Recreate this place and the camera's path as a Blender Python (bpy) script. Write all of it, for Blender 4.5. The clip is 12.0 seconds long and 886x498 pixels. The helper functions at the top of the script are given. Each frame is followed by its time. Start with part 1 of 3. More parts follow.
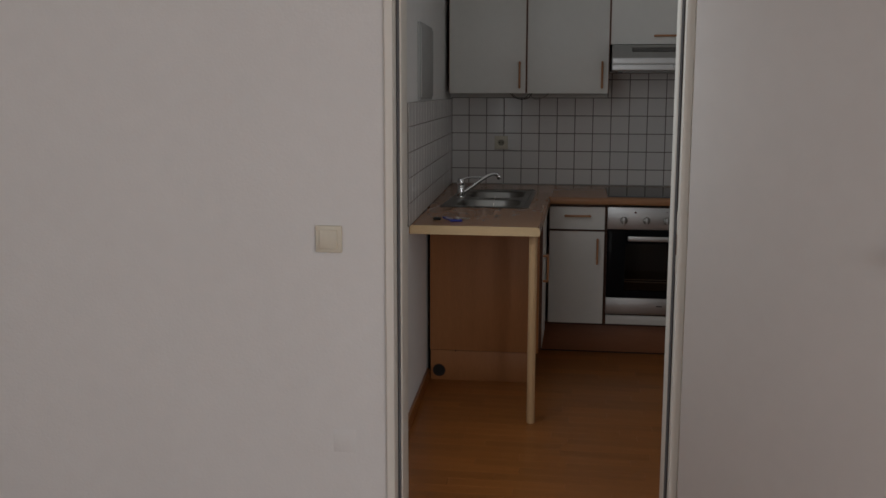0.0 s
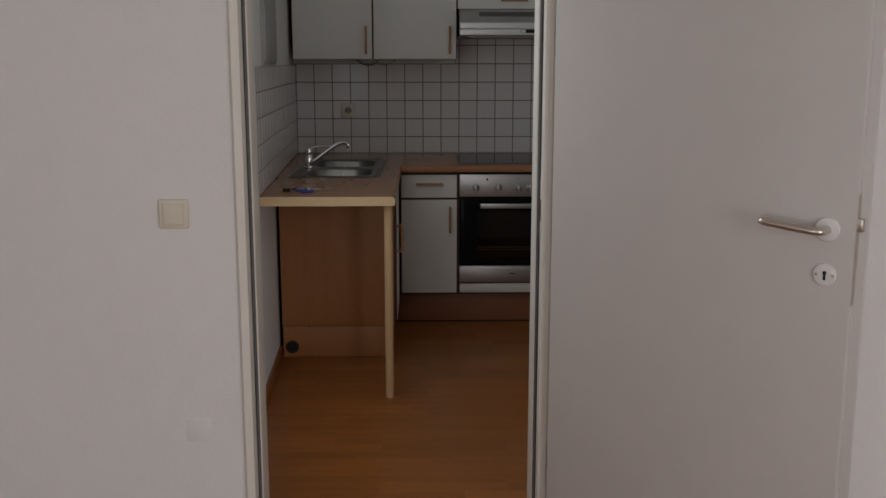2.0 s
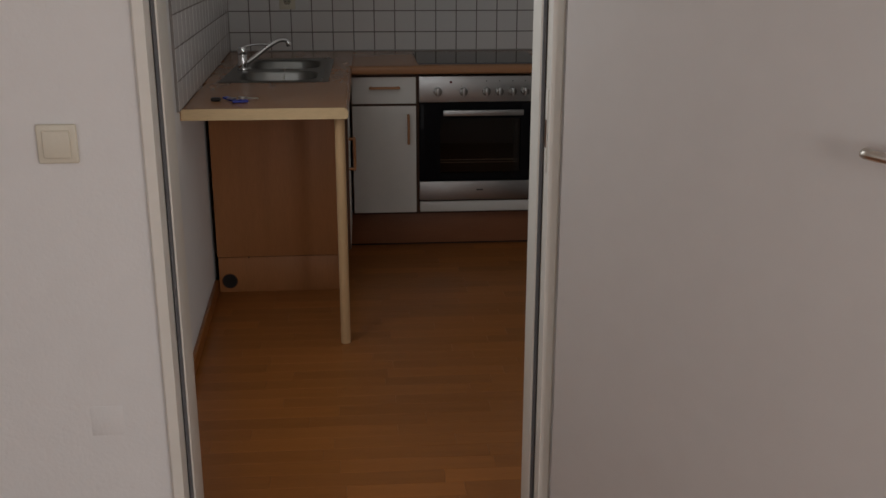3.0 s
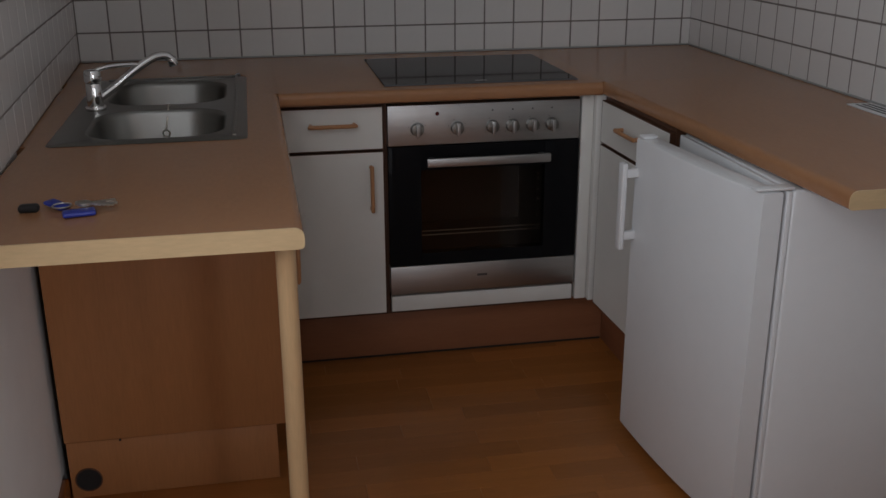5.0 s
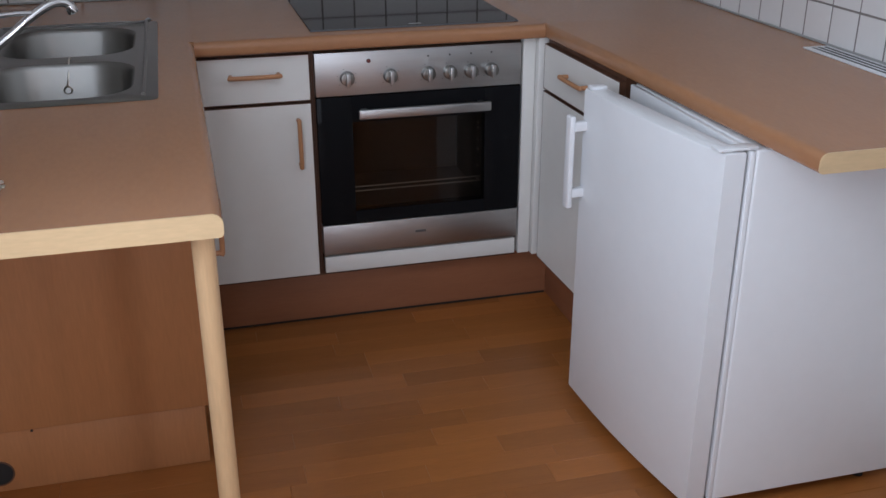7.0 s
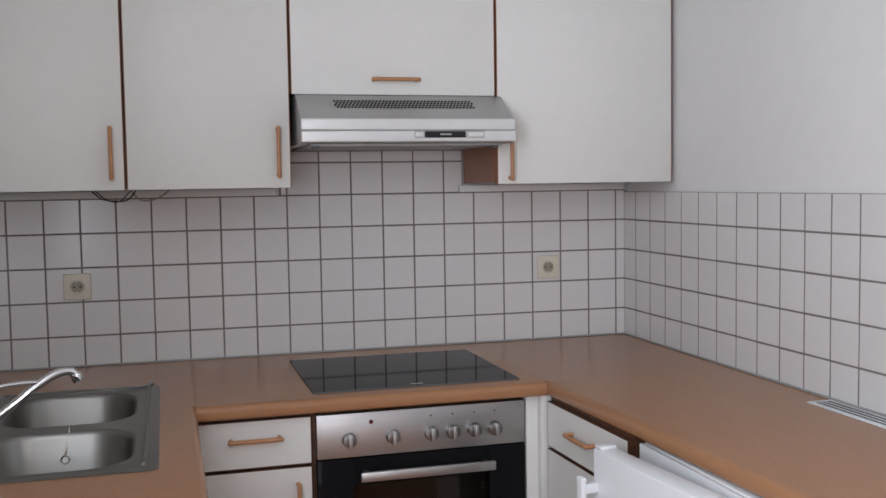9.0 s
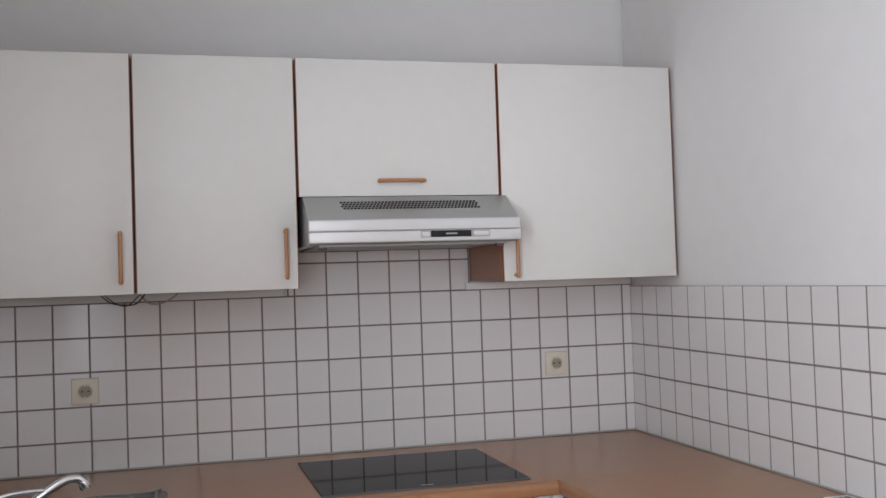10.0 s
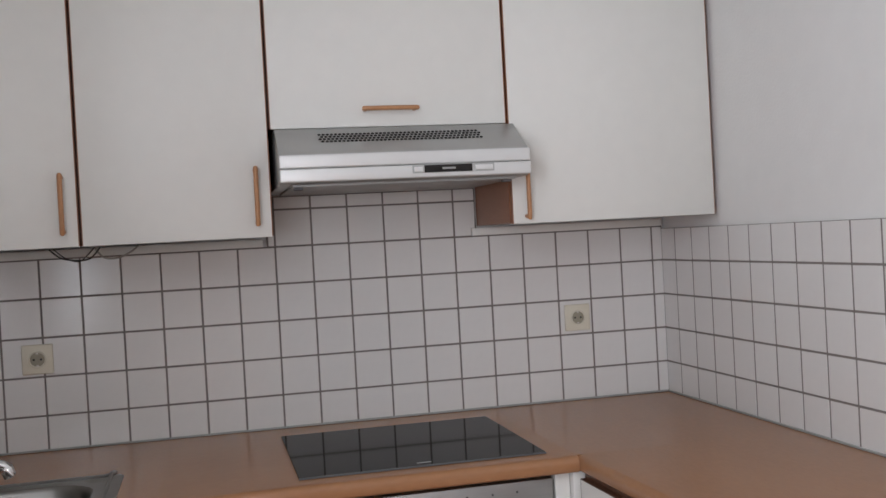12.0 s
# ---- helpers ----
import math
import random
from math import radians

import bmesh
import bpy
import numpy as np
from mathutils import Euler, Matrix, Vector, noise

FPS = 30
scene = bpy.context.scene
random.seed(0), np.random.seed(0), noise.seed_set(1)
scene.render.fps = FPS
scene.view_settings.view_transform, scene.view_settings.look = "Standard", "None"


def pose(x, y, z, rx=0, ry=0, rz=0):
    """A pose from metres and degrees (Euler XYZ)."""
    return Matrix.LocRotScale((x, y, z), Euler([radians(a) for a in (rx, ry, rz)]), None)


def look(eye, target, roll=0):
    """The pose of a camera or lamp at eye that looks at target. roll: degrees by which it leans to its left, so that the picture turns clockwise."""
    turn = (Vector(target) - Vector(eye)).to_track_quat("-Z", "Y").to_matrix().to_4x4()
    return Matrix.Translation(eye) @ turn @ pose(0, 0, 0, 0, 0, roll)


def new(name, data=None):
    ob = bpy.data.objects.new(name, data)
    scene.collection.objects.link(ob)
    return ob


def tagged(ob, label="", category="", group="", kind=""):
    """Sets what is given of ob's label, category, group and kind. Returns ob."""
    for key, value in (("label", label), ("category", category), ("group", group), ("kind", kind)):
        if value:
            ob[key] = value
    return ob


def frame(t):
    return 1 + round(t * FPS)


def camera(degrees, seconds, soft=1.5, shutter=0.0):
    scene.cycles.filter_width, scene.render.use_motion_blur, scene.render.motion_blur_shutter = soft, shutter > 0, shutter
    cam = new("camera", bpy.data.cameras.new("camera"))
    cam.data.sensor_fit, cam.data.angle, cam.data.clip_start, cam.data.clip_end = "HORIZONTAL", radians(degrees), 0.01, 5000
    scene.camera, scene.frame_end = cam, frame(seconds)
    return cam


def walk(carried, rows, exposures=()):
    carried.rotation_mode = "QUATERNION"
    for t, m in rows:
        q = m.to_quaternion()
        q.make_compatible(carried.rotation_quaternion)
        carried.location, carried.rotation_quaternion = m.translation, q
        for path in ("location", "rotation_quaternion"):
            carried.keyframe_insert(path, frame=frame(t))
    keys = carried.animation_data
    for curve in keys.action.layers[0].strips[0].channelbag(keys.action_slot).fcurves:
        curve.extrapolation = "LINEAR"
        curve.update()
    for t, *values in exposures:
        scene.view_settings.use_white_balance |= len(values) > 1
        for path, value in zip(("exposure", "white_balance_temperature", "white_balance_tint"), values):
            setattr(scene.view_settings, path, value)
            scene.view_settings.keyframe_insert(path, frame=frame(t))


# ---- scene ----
cam = camera(48.0, 12.0)
PATH = [
    (0, (-1.377, -6.157, 1.454), (-1.655, -4.2, 1.139), 0.1),
    (0.5, (-1.375, -6.129, 1.448), (-1.53, -4.159, 1.14), -0.3),
    (1, (-1.366, -6.135, 1.456), (-1.463, -4.161, 1.151), -0.2),
    (1.5, (-1.394, -6.116, 1.451), (-1.424, -4.14, 1.143), -0.2),
    (2, (-1.438, -6.024, 1.432), (-1.4, -4.059, 1.059), 0.0),
    (2.5, (-1.482, -5.776, 1.388), (-1.372, -3.835, 0.92), 0.2),
    (2.7, (-1.485, -5.62, 1.393), (-1.36, -3.691, 0.876), 0.1),
    (4.3, (-1.607, -4.127, 1.406), (-1.318, -2.266, 0.732), 0.3),
    (4.5, (-1.613, -3.946, 1.388), (-1.305, -2.079, 0.746), 0.1),
    (5, (-1.623, -3.562, 1.392), (-1.271, -1.706, 0.733), -0.2),
    (5.5, (-1.585, -3.41, 1.41), (-1.223, -1.584, 0.678), -0.8),
    (6, (-1.584, -3.369, 1.412), (-1.172, -1.577, 0.627), -0.7),
    (6.5, (-1.587, -3.37, 1.414), (-1.136, -1.597, 0.606), -0.3),
    (6.7, (-1.588, -3.369, 1.413), (-1.128, -1.599, 0.604), -0.3),
    (8.3, (-1.611, -3.325, 1.429), (-1.09, -1.451, 0.96), -0.3),
    (8.5, (-1.589, -3.321, 1.435), (-1.075, -1.424, 1.063), -0.4),
    (9, (-1.618, -3.321, 1.444), (-1.081, -1.399, 1.312), -0.9),
    (9.5, (-1.625, -3.336, 1.449), (-1.089, -1.41, 1.468), -1.4),
    (10, (-1.623, -3.334, 1.456), (-1.093, -1.406, 1.514), -1.9),
    (10.5, (-1.61, -3.317, 1.456), (-1.094, -1.385, 1.503), -2.4),
    (11, (-1.595, -3.283, 1.458), (-1.094, -1.347, 1.47), -2.9),
    (11.5, (-1.551, -3.188, 1.44), (-1.044, -1.254, 1.417), -3.3),
    (12, (-1.431, -2.937, 1.415), (-0.962, -0.993, 1.39), -3.1),
]
walk(cam, [(t, look(eye, target, roll)) for t, eye, target, roll in PATH],
     [(0, -2.15, 6700, 13), (0.5, -2.05, 6700, 13), (1.5, -2.05, 6700, 13), (2.5, -2.0, 6800, 14), (4.3, -2.1, 7200, 16), (4.5, -1.95, 7200, 16),
      (5.0, -1.5, 6550, 16), (5.5, -0.85, 6300, 16), (6.5, -0.4, 5850, 16), (8.5, -0.15, 6250, 17), (9.5, -0.08, 6380, 17), (10.5, -0.04, 6420, 17), (12, -0.14, 6500, 17)])

# ---- light and exposure ----
world = bpy.data.worlds.new("sky")
scene.world = world
world.use_nodes = True
wn = world.node_tree.nodes
sky = wn.new("ShaderNodeTexSky")
sky.sky_type, sky.sun_disc = "NISHITA", False
sky.sun_elevation, sky.sun_rotation = radians(42), radians(60)
wn["Background"].inputs[1].default_value = 0.12
world.node_tree.links.new(sky.outputs[0], wn["Background"].inputs[0])

sun = new("sun", bpy.data.lights.new("sun", "SUN"))
sun.data.energy, sun.data.angle, sun.data.color = 2.5, radians(0.5), (1.0, 0.94, 0.86)
sun.matrix_world = look((6, 6, 8), (0, -1, 0))

# daylight that comes in by the two balcony windows of the living room
for window_x, power in ((1.0, 235), (-3.4, 85)):
    daylight = new("window_daylight", bpy.data.lights.new("window_daylight", "AREA"))
    daylight.data.shape, daylight.data.size, daylight.data.size_y = "RECTANGLE", 2.1, 2.0
    daylight.data.energy, daylight.data.color = power, (0.92, 0.96, 1.0)
    daylight.matrix_world = look((window_x, -8.02, 1.25), (window_x, 0, 1.25))

# daylight of the narrow kitchen window beside the door
kitchen_day = new("kitchen_window_daylight", bpy.data.lights.new("kitchen_window_daylight", "AREA"))
kitchen_day.data.shape, kitchen_day.data.size, kitchen_day.data.size_y = "RECTANGLE", 0.5, 1.5
kitchen_day.data.energy, kitchen_day.data.color = 36, (0.85, 0.94, 1.0)
kitchen_day.matrix_world = look((-2.10, -2.72, 1.78), (0, -2.72, 1.78))


# ---- materials ----
def mat(name, colour, rough=0.5, metal=0.0, vary=0.06, scale=6.0, bump=0.0, bump_scale=80.0, coat=0.0,
        stretch=(1, 1, 1), random_obj=0.0, fine=True, spec=0.5):
    m = bpy.data.materials.new(name)
    m.use_nodes = True
    n, l = m.node_tree.nodes, m.node_tree.links
    b = n["Principled BSDF"]
    b.inputs["Roughness"].default_value = rough
    b.inputs["Metallic"].default_value = metal
    b.inputs["Coat Weight"].default_value = coat
    b.inputs["Specular IOR Level"].default_value = spec
    b.inputs["Coat Roughness"].default_value = 0.12
    tc = n.new("ShaderNodeTexCoord")
    mp = n.new("ShaderNodeMapping")
    mp.inputs["Scale"].default_value = stretch
    l.new(tc.outputs["Object"], mp.inputs["Vector"])
    big = n.new("ShaderNodeTexNoise")
    big.inputs["Scale"].default_value, big.inputs["Detail"].default_value = scale, 4
    l.new(mp.outputs[0], big.inputs["Vector"])
    small = n.new("ShaderNodeTexNoise")
    small.inputs["Scale"].default_value, small.inputs["Detail"].default_value = scale * 9, 5
    l.new(mp.outputs[0], small.inputs["Vector"])
    add = n.new("ShaderNodeMath")
    add.operation = "ADD"
    l.new(big.outputs[0], add.inputs[0])
    l.new(small.outputs[0], add.inputs[1])
    last = add.outputs[0]
    if random_obj:
        info = n.new("ShaderNodeObjectInfo")
        mul = n.new("ShaderNodeMath")
        mul.operation, mul.inputs[1].default_value = "MULTIPLY", random_obj
        pw = n.new("ShaderNodeMath")
        pw.operation, pw.inputs[1].default_value = "POWER", 0.45
        l.new(info.outputs["Random"], pw.inputs[0])
        l.new(pw.outputs[0], mul.inputs[0])
        add2 = n.new("ShaderNodeMath")
        add2.operation = "ADD"
        l.new(last, add2.inputs[0])
        l.new(mul.outputs[0], add2.inputs[1])
        last = add2.outputs[0]
    ramp = n.new("ShaderNodeMapRange")
    ramp.inputs[1].default_value, ramp.inputs[2].default_value = 0.55, 1.45 + random_obj
    ramp.inputs[3].default_value, ramp.inputs[4].default_value = 1 + vary, 1 - vary
    l.new(last, ramp.inputs[0])
    mix = n.new("ShaderNodeVectorMath")
    mix.operation = "SCALE"
    mix.inputs[0].default_value = colour
    l.new(ramp.outputs[0], mix.inputs["Scale"])
    l.new(mix.outputs[0], b.inputs["Base Color"])
    rr = n.new("ShaderNodeMapRange")
    rr.inputs[3].default_value, rr.inputs[4].default_value = max(0.02, rough - 0.06), min(1, rough + 0.06)
    l.new(big.outputs[0], rr.inputs[0])
    l.new(rr.outputs[0], b.inputs["Roughness"])
    if bump:
        tex = n.new("ShaderNodeTexNoise")
        tex.inputs["Scale"].default_value, tex.inputs["Detail"].default_value = bump_scale, 3
        l.new(mp.outputs[0], tex.inputs["Vector"])
        bp = n.new("ShaderNodeBump")
        bp.inputs["Strength"].default_value, bp.inputs["Distance"].default_value = bump, 0.002
        l.new(tex.outputs[0], bp.inputs["Height"])
        l.new(bp.outputs[0], b.inputs["Normal"])
    return m


PAINT = mat("wall_paint", (0.78, 0.77, 0.75), 0.85, vary=0.03, scale=1.5, bump=0.35, bump_scale=120)
CEIL = mat("ceiling_paint", (0.80, 0.80, 0.79), 0.9, vary=0.02, scale=1.2, bump=0.2)
LACQUER = mat("white_lacquer", (0.76, 0.75, 0.74), 0.38, vary=0.02, scale=2, bump=0.05, bump_scale=40)
# white lacquer darkened in its colour, as the open leaf catches less light
LACQUERSHADE = mat("door_lacquer_shaded", (0.57, 0.545, 0.52), 0.42, vary=0.03, scale=2, bump=0.06, bump_scale=45)
FRAME = mat("frame_lacquer", (0.77, 0.74, 0.67), 0.4, vary=0.03, scale=3, bump=0.06, bump_scale=50)
FRONT = mat("white_laminate", (0.77, 0.76, 0.72), 0.42, vary=0.025, scale=2.5, bump=0.08, bump_scale=260)
TILE = mat("white_glazed_tile", (0.74, 0.72, 0.70), 0.16, vary=0.03, scale=5, bump=0.06, bump_scale=14, random_obj=0.5)
GROUT = mat("grey_grout", (0.22, 0.195, 0.18), 0.9, vary=0.15, scale=9, bump=0.3)
BEECH = mat("beech_laminate", (0.365, 0.174, 0.082), 0.24, vary=0.08, scale=4.37, bump=0.03, bump_scale=53.3, stretch=(3, 1, 3))
BEECHX = mat("beech_laminate_across", (0.365, 0.174, 0.082), 0.24, vary=0.08, scale=4.37, bump=0.03, bump_scale=53.3, stretch=(1, 3, 3))
PANEL = mat("beech_panel", (0.40, 0.170, 0.063), 0.45, vary=0.12, scale=3, bump=0.05, stretch=(7, 7, 0.7))
EDGE = mat("pale_beech_edge", (0.62, 0.44, 0.24), 0.45, vary=0.10, scale=5, stretch=(1, 5, 5))
LEGWOOD = mat("pale_beech_leg", (0.58, 0.38, 0.20), 0.4, vary=0.12, scale=5, stretch=(6, 6, 0.6))
HANDLE = mat("beech_handle", (0.46, 0.22, 0.10), 0.4, vary=0.14, scale=20)
BROWN = mat("brown_carcass", (0.10, 0.041, 0.020), 0.5, vary=0.12, scale=6, stretch=(4, 4, 1))
PLINTH = mat("plinth_laminate", (0.30, 0.122, 0.058), 0.45, vary=0.10, scale=4, stretch=(0.8, 0.8, 6))
OAK = mat("parquet_oak", (0.35, 0.124, 0.028), 0.34, vary=0.32, scale=4, bump=0.06, bump_scale=50, stretch=(0.7, 8, 8), random_obj=1.0)
SEAM = mat("parquet_seam", (0.24, 0.095, 0.022), 0.6, vary=0.1)
STEEL = mat("brushed_steel", (0.46, 0.46, 0.455), 0.38, 1.0, vary=0.05, scale=4, bump=0.08, bump_scale=90, stretch=(1, 1, 25))
SINKST = mat("sink_steel", (0.235, 0.23, 0.215), 0.33, 1.0, vary=0.03, scale=3)
CHROME = mat("chrome", (0.78, 0.78, 0.78), 0.10, 1.0, vary=0.03)
NICKEL = mat("satin_nickel", (0.62, 0.58, 0.52), 0.30, 1.0, vary=0.05)
SILVER = mat("silver_lacquer", (0.47, 0.47, 0.46), 0.38, 0.6, vary=0.03, scale=3)
SILVERL = mat("pale_silver_lacquer", (0.72, 0.72, 0.71), 0.35, 0.25, vary=0.03, scale=3)
BLACKG = mat("black_glass", (0.010, 0.010, 0.011), 0.05, vary=0.1, scale=3, spec=0.035)
OVENIN = mat("oven_enamel", (0.055, 0.044, 0.036), 0.35, vary=0.2, scale=8)
RUBBER = mat("grey_seal", (0.11, 0.11, 0.115), 0.7, vary=0.1)
DARK = mat("dark_void", (0.012, 0.010, 0.009), 0.8, vary=0.1)
WHITEP = mat("white_enamel", (0.78, 0.79, 0.80), 0.30, vary=0.02, scale=3, bump=0.04, bump_scale=150)
IVORY = mat("ivory_plastic", (0.70, 0.65, 0.53), 0.4, vary=0.03, scale=12)
GREYBOX = mat("grey_sheet_metal", (0.36, 0.36, 0.35), 0.45, vary=0.05, scale=6)
BLUEP = mat("blue_plastic", (0.015, 0.03, 0.28), 0.35, vary=0.1, scale=30)
REDL = mat("red_lens", (0.09, 0.012, 0.012), 0.2, vary=0.05)
INK = mat("printed_grey", (0.10, 0.10, 0.10), 0.6, vary=0.05)
CABLE = mat("cable_sheath", (0.07, 0.065, 0.06), 0.6, vary=0.1)
CABLEW = mat("cable_sheath_pale", (0.42, 0.40, 0.36), 0.6, vary=0.1)

glass = bpy.data.materials.new("oven_glass")
glass.use_nodes = True
gb = glass.node_tree.nodes["Principled BSDF"]
gb.inputs["Base Color"].default_value = (0.42, 0.38, 0.34, 1)
gb.inputs["Roughness"].default_value, gb.inputs["Transmission Weight"].default_value, gb.inputs["IOR"].default_value = 0.03, 1.0, 1.32
clear = bpy.data.materials.new("window_glass")
clear.use_nodes = True
cb = clear.node_tree.nodes["Principled BSDF"]
cb.inputs["Roughness"].default_value, cb.inputs["Transmission Weight"].default_value, cb.inputs["IOR"].default_value = 0.0, 1.0, 1.02


# ---- builders ----
def add_box(bm, lo, hi, bevel=0.0, seg=2):
    r = bmesh.ops.create_cube(bm, size=1.0)
    vs = r["verts"]
    for v in vs:
        v.co = Vector([lo[i] + (v.co[i] + 0.5) * (hi[i] - lo[i]) for i in range(3)])
    if bevel:
        es = list({e for v in vs for e in v.link_edges})
        bmesh.ops.bevel(bm, geom=es, offset=bevel, segments=seg, affect="EDGES", profile=0.5)
    return bm


def boxm(lo, hi, bevel=0.0, seg=2):
    return add_box(bmesh.new(), lo, hi, bevel, seg)


def add_rod(bm, a, b, r, seg=20, r2=None, bevel=0.0):
    a, b = Vector(a), Vector(b)
    d = b - a
    m = Matrix.Translation((a + b) / 2) @ d.to_track_quat("Z", "Y").to_matrix().to_4x4()
    res = bmesh.ops.create_cone(bm, cap_ends=True, segments=seg, radius1=r, radius2=r if r2 is None else r2, depth=d.length, matrix=m)
    if bevel:
        es = [e for e in {e for v in res["verts"] for e in v.link_edges} if any(len(f.verts) > 4 for f in e.link_faces)]
        bmesh.ops.bevel(bm, geom=es, offset=bevel, segments=2, affect="EDGES", profile=0.5)
    return bm


def rod(a, b, r, seg=20, r2=None, bevel=0.0):
    return add_rod(bmesh.new(), a, b, r, seg, r2, bevel)


def tube(points, r, seg=10, closed=False, steps=6):
    """A round tube along a smooth line through the points."""
    P = [Vector(p) for p in points]
    line = []
    n = len(P)
    for i in range(n if closed else n - 1):
        p0, p1, p2, p3 = (P[(i - 1) % n] if closed or i else P[0]), P[i], P[(i + 1) % n], (P[(i + 2) % n] if closed or i + 2 < n else P[-1])
        for k in range(steps):
            t = k / steps
            line.append(0.5 * (2 * p1 + (p2 - p0) * t + (2 * p0 - 5 * p1 + 4 * p2 - p3) * t * t + (3 * p1 - p0 - 3 * p2 + p3) * t ** 3))
    if not closed:
        line.append(P[-1])
    bm, rings = bmesh.new(), []
    for i, c in enumerate(line):
        a = line[i - 1] if i or closed else line[0]
        b = line[(i + 1) % len(line)] if closed or i + 1 < len(line) else line[-1]
        d = (b - a).normalized()
        side = d.orthogonal() if i == 0 else side - d * side.dot(d)
        side.normalize()
        up = d.cross(side)
        rings.append([bm.verts.new(c + side * (r * math.cos(6.2832 * k / seg)) + up * (r * math.sin(6.2832 * k / seg))) for k in range(seg)])
    for i in range(len(rings) if closed else len(rings) - 1):
        u, w = rings[i], rings[(i + 1) % len(rings)]
        for k in range(seg):
            bm.faces.new((u[k], u[(k + 1) % seg], w[(k + 1) % seg], w[k]))
    if not closed:
        bm.faces.new(rings[0][::-1])
        bm.faces.new(rings[-1])
    return bm


def extrude_profile(profile, axis, a, b):
    """A closed outline of (u, v) pairs drawn out along an axis from a to b."""
    bm = bmesh.new()
    def at(p, s):
        u, v = p
        return {"x": (s, u, v), "y": (u, s, v), "z": (u, v, s)}[axis]
    lo, hi = [bm.verts.new(at(p, a)) for p in profile], [bm.verts.new(at(p, b)) for p in profile]
    n = len(profile)
    for i in range(n):
        bm.faces.new((lo[i], lo[(i + 1) % n], hi[(i + 1) % n], hi[i]))
    bm.faces.new(lo[::-1])
    bm.faces.new(hi)
    bmesh.ops.recalc_face_normals(bm, faces=bm.faces)
    return bm


def link(name, bm, material, smooth=True):
    me = bpy.data.meshes.new(name)
    bmesh.ops.recalc_face_normals(bm, faces=bm.faces)
    if smooth:
        for f in bm.faces:
            f.smooth = True
        for e in bm.edges:
            e.smooth = len(e.link_faces) == 2 and e.calc_face_angle(0) < radians(40)
    bm.to_mesh(me)
    bm.free()
    me.materials.append(material)
    return new(name, me)


def part(name, bm, material, parent, label=""):
    ob = link(name, bm, material)
    ob.parent = parent
    ob.matrix_parent_inverse = Matrix()
    return tagged(ob, label)


def thing(name, label, category, group="", where=None):
    ob = new(name)
    ob.empty_display_size = 0.05
    if where is not None:
        ob.matrix_world = where
    return tagged(ob, label, category, group)


def structure(name, bm, material, label=""):
    return tagged(link(name, bm, material), label, "", "", "structure")


# ---- shell of the rooms ----
W = 2.200              # width of the back wall
TOP = 2.80
DY, DK = -3.262, -3.108  # door wall: living room face, kitchen face
JL, JR = -1.924, -1.118  # clear opening
DH = 2.02

floor = structure("floor", boxm((-4.6, -8.3, -0.12), (2.4, 0.20, -0.006)), SEAM, "oak strip parquet floor")
ceiling = structure("ceiling", boxm((-4.6, -8.3, TOP), (2.4, 0.25, TOP + 0.15)), CEIL, "white painted ceiling")
wall_back = structure("wall_back", boxm((-W - 0.4, 0.006, 0), (0.4, 0.2, TOP)), PAINT, "white painted kitchen wall with white square tiles")


wall_right = structure("wall_right", boxm((0, -3.115, 0), (0.1, 0, TOP)), PAINT, "white painted kitchen side wall with tiled splashback")
bm = boxm((-0.1, -2.45, 0), (0, 0, TOP))
add_box(bm, (-0.1, -3.115, 0), (0, -2.99, TOP))
add_box(bm, (-0.1, -2.99, 0), (0, -2.45, 1.0))
add_box(bm, (-0.1, -2.99, 2.56), (0, -2.45, TOP))
wall_left = structure("wall_left", bm, PAINT, "white painted kitchen side wall tiled above the worktop")
window_2 = tagged(new("window_2"), "narrow white kitchen window beside the doorway", "", "", "structure")
window_2.location = (-2.16, -2.72, 1.0)
for a, b in (((-0.02, -0.27, 0), (0.02, -0.22, 1.56)), ((-0.02, 0.22, 0), (0.02, 0.27, 1.56)), ((-0.02, -0.22, 0), (0.02, 0.22, 0.05)), ((-0.02, -0.22, 1.51), (0.02, 0.22, 1.56))):
    part("window_frame", boxm(a, b, 0.003), LACQUER, window_2)
part("pane", boxm((-0.004, -0.22, 0.05), (0.004, 0.22, 1.51)), clear, window_2).visible_shadow = False
wall_right.matrix_world = pose(0.006, 0, 0)
wall_left.matrix_world = pose(-W - 0.006, 0, 0, 0, 0, 2.5)

FO = 0.035  # steel frame leg seated in the wall
bm = boxm((-4.6, DY, 0), (JL - FO, DK, TOP))
add_box(bm, (JR + FO, DY, 0), (2.4, DK, TOP))
add_box(bm, (JL - FO, DY, DH + FO), (JR + FO, DK, TOP))
wall_door = structure("wall_door", bm, PAINT, "white painted wall with the kitchen doorway")
bm = boxm((-4.6, -8.3, 0), (-4.55, -8.05, TOP))
add_box(bm, (-2.25, -8.3, 0), (-0.15, -8.05, TOP))
add_box(bm, (2.15, -8.3, 0), (2.4, -8.05, TOP))
for x0 in (-4.55, -0.15):
    add_box(bm, (x0, -8.3, 2.35), (x0 + 2.3, -8.05, TOP))
    add_box(bm, (x0, -8.3, 0), (x0 + 2.3, -8.05, 0.12))
structure("wall_window", bm, PAINT, "white painted living room wall with two wide windows")
structure("wall_living_left", boxm((-4.8, -8.3, 0), (-4.6, DY + 0.2, TOP)), PAINT, "white painted living room wall")
structure("wall_living_right", boxm((2.4, -8.3, 0), (2.6, DY + 0.2, TOP)), PAINT, "white painted living room wall")

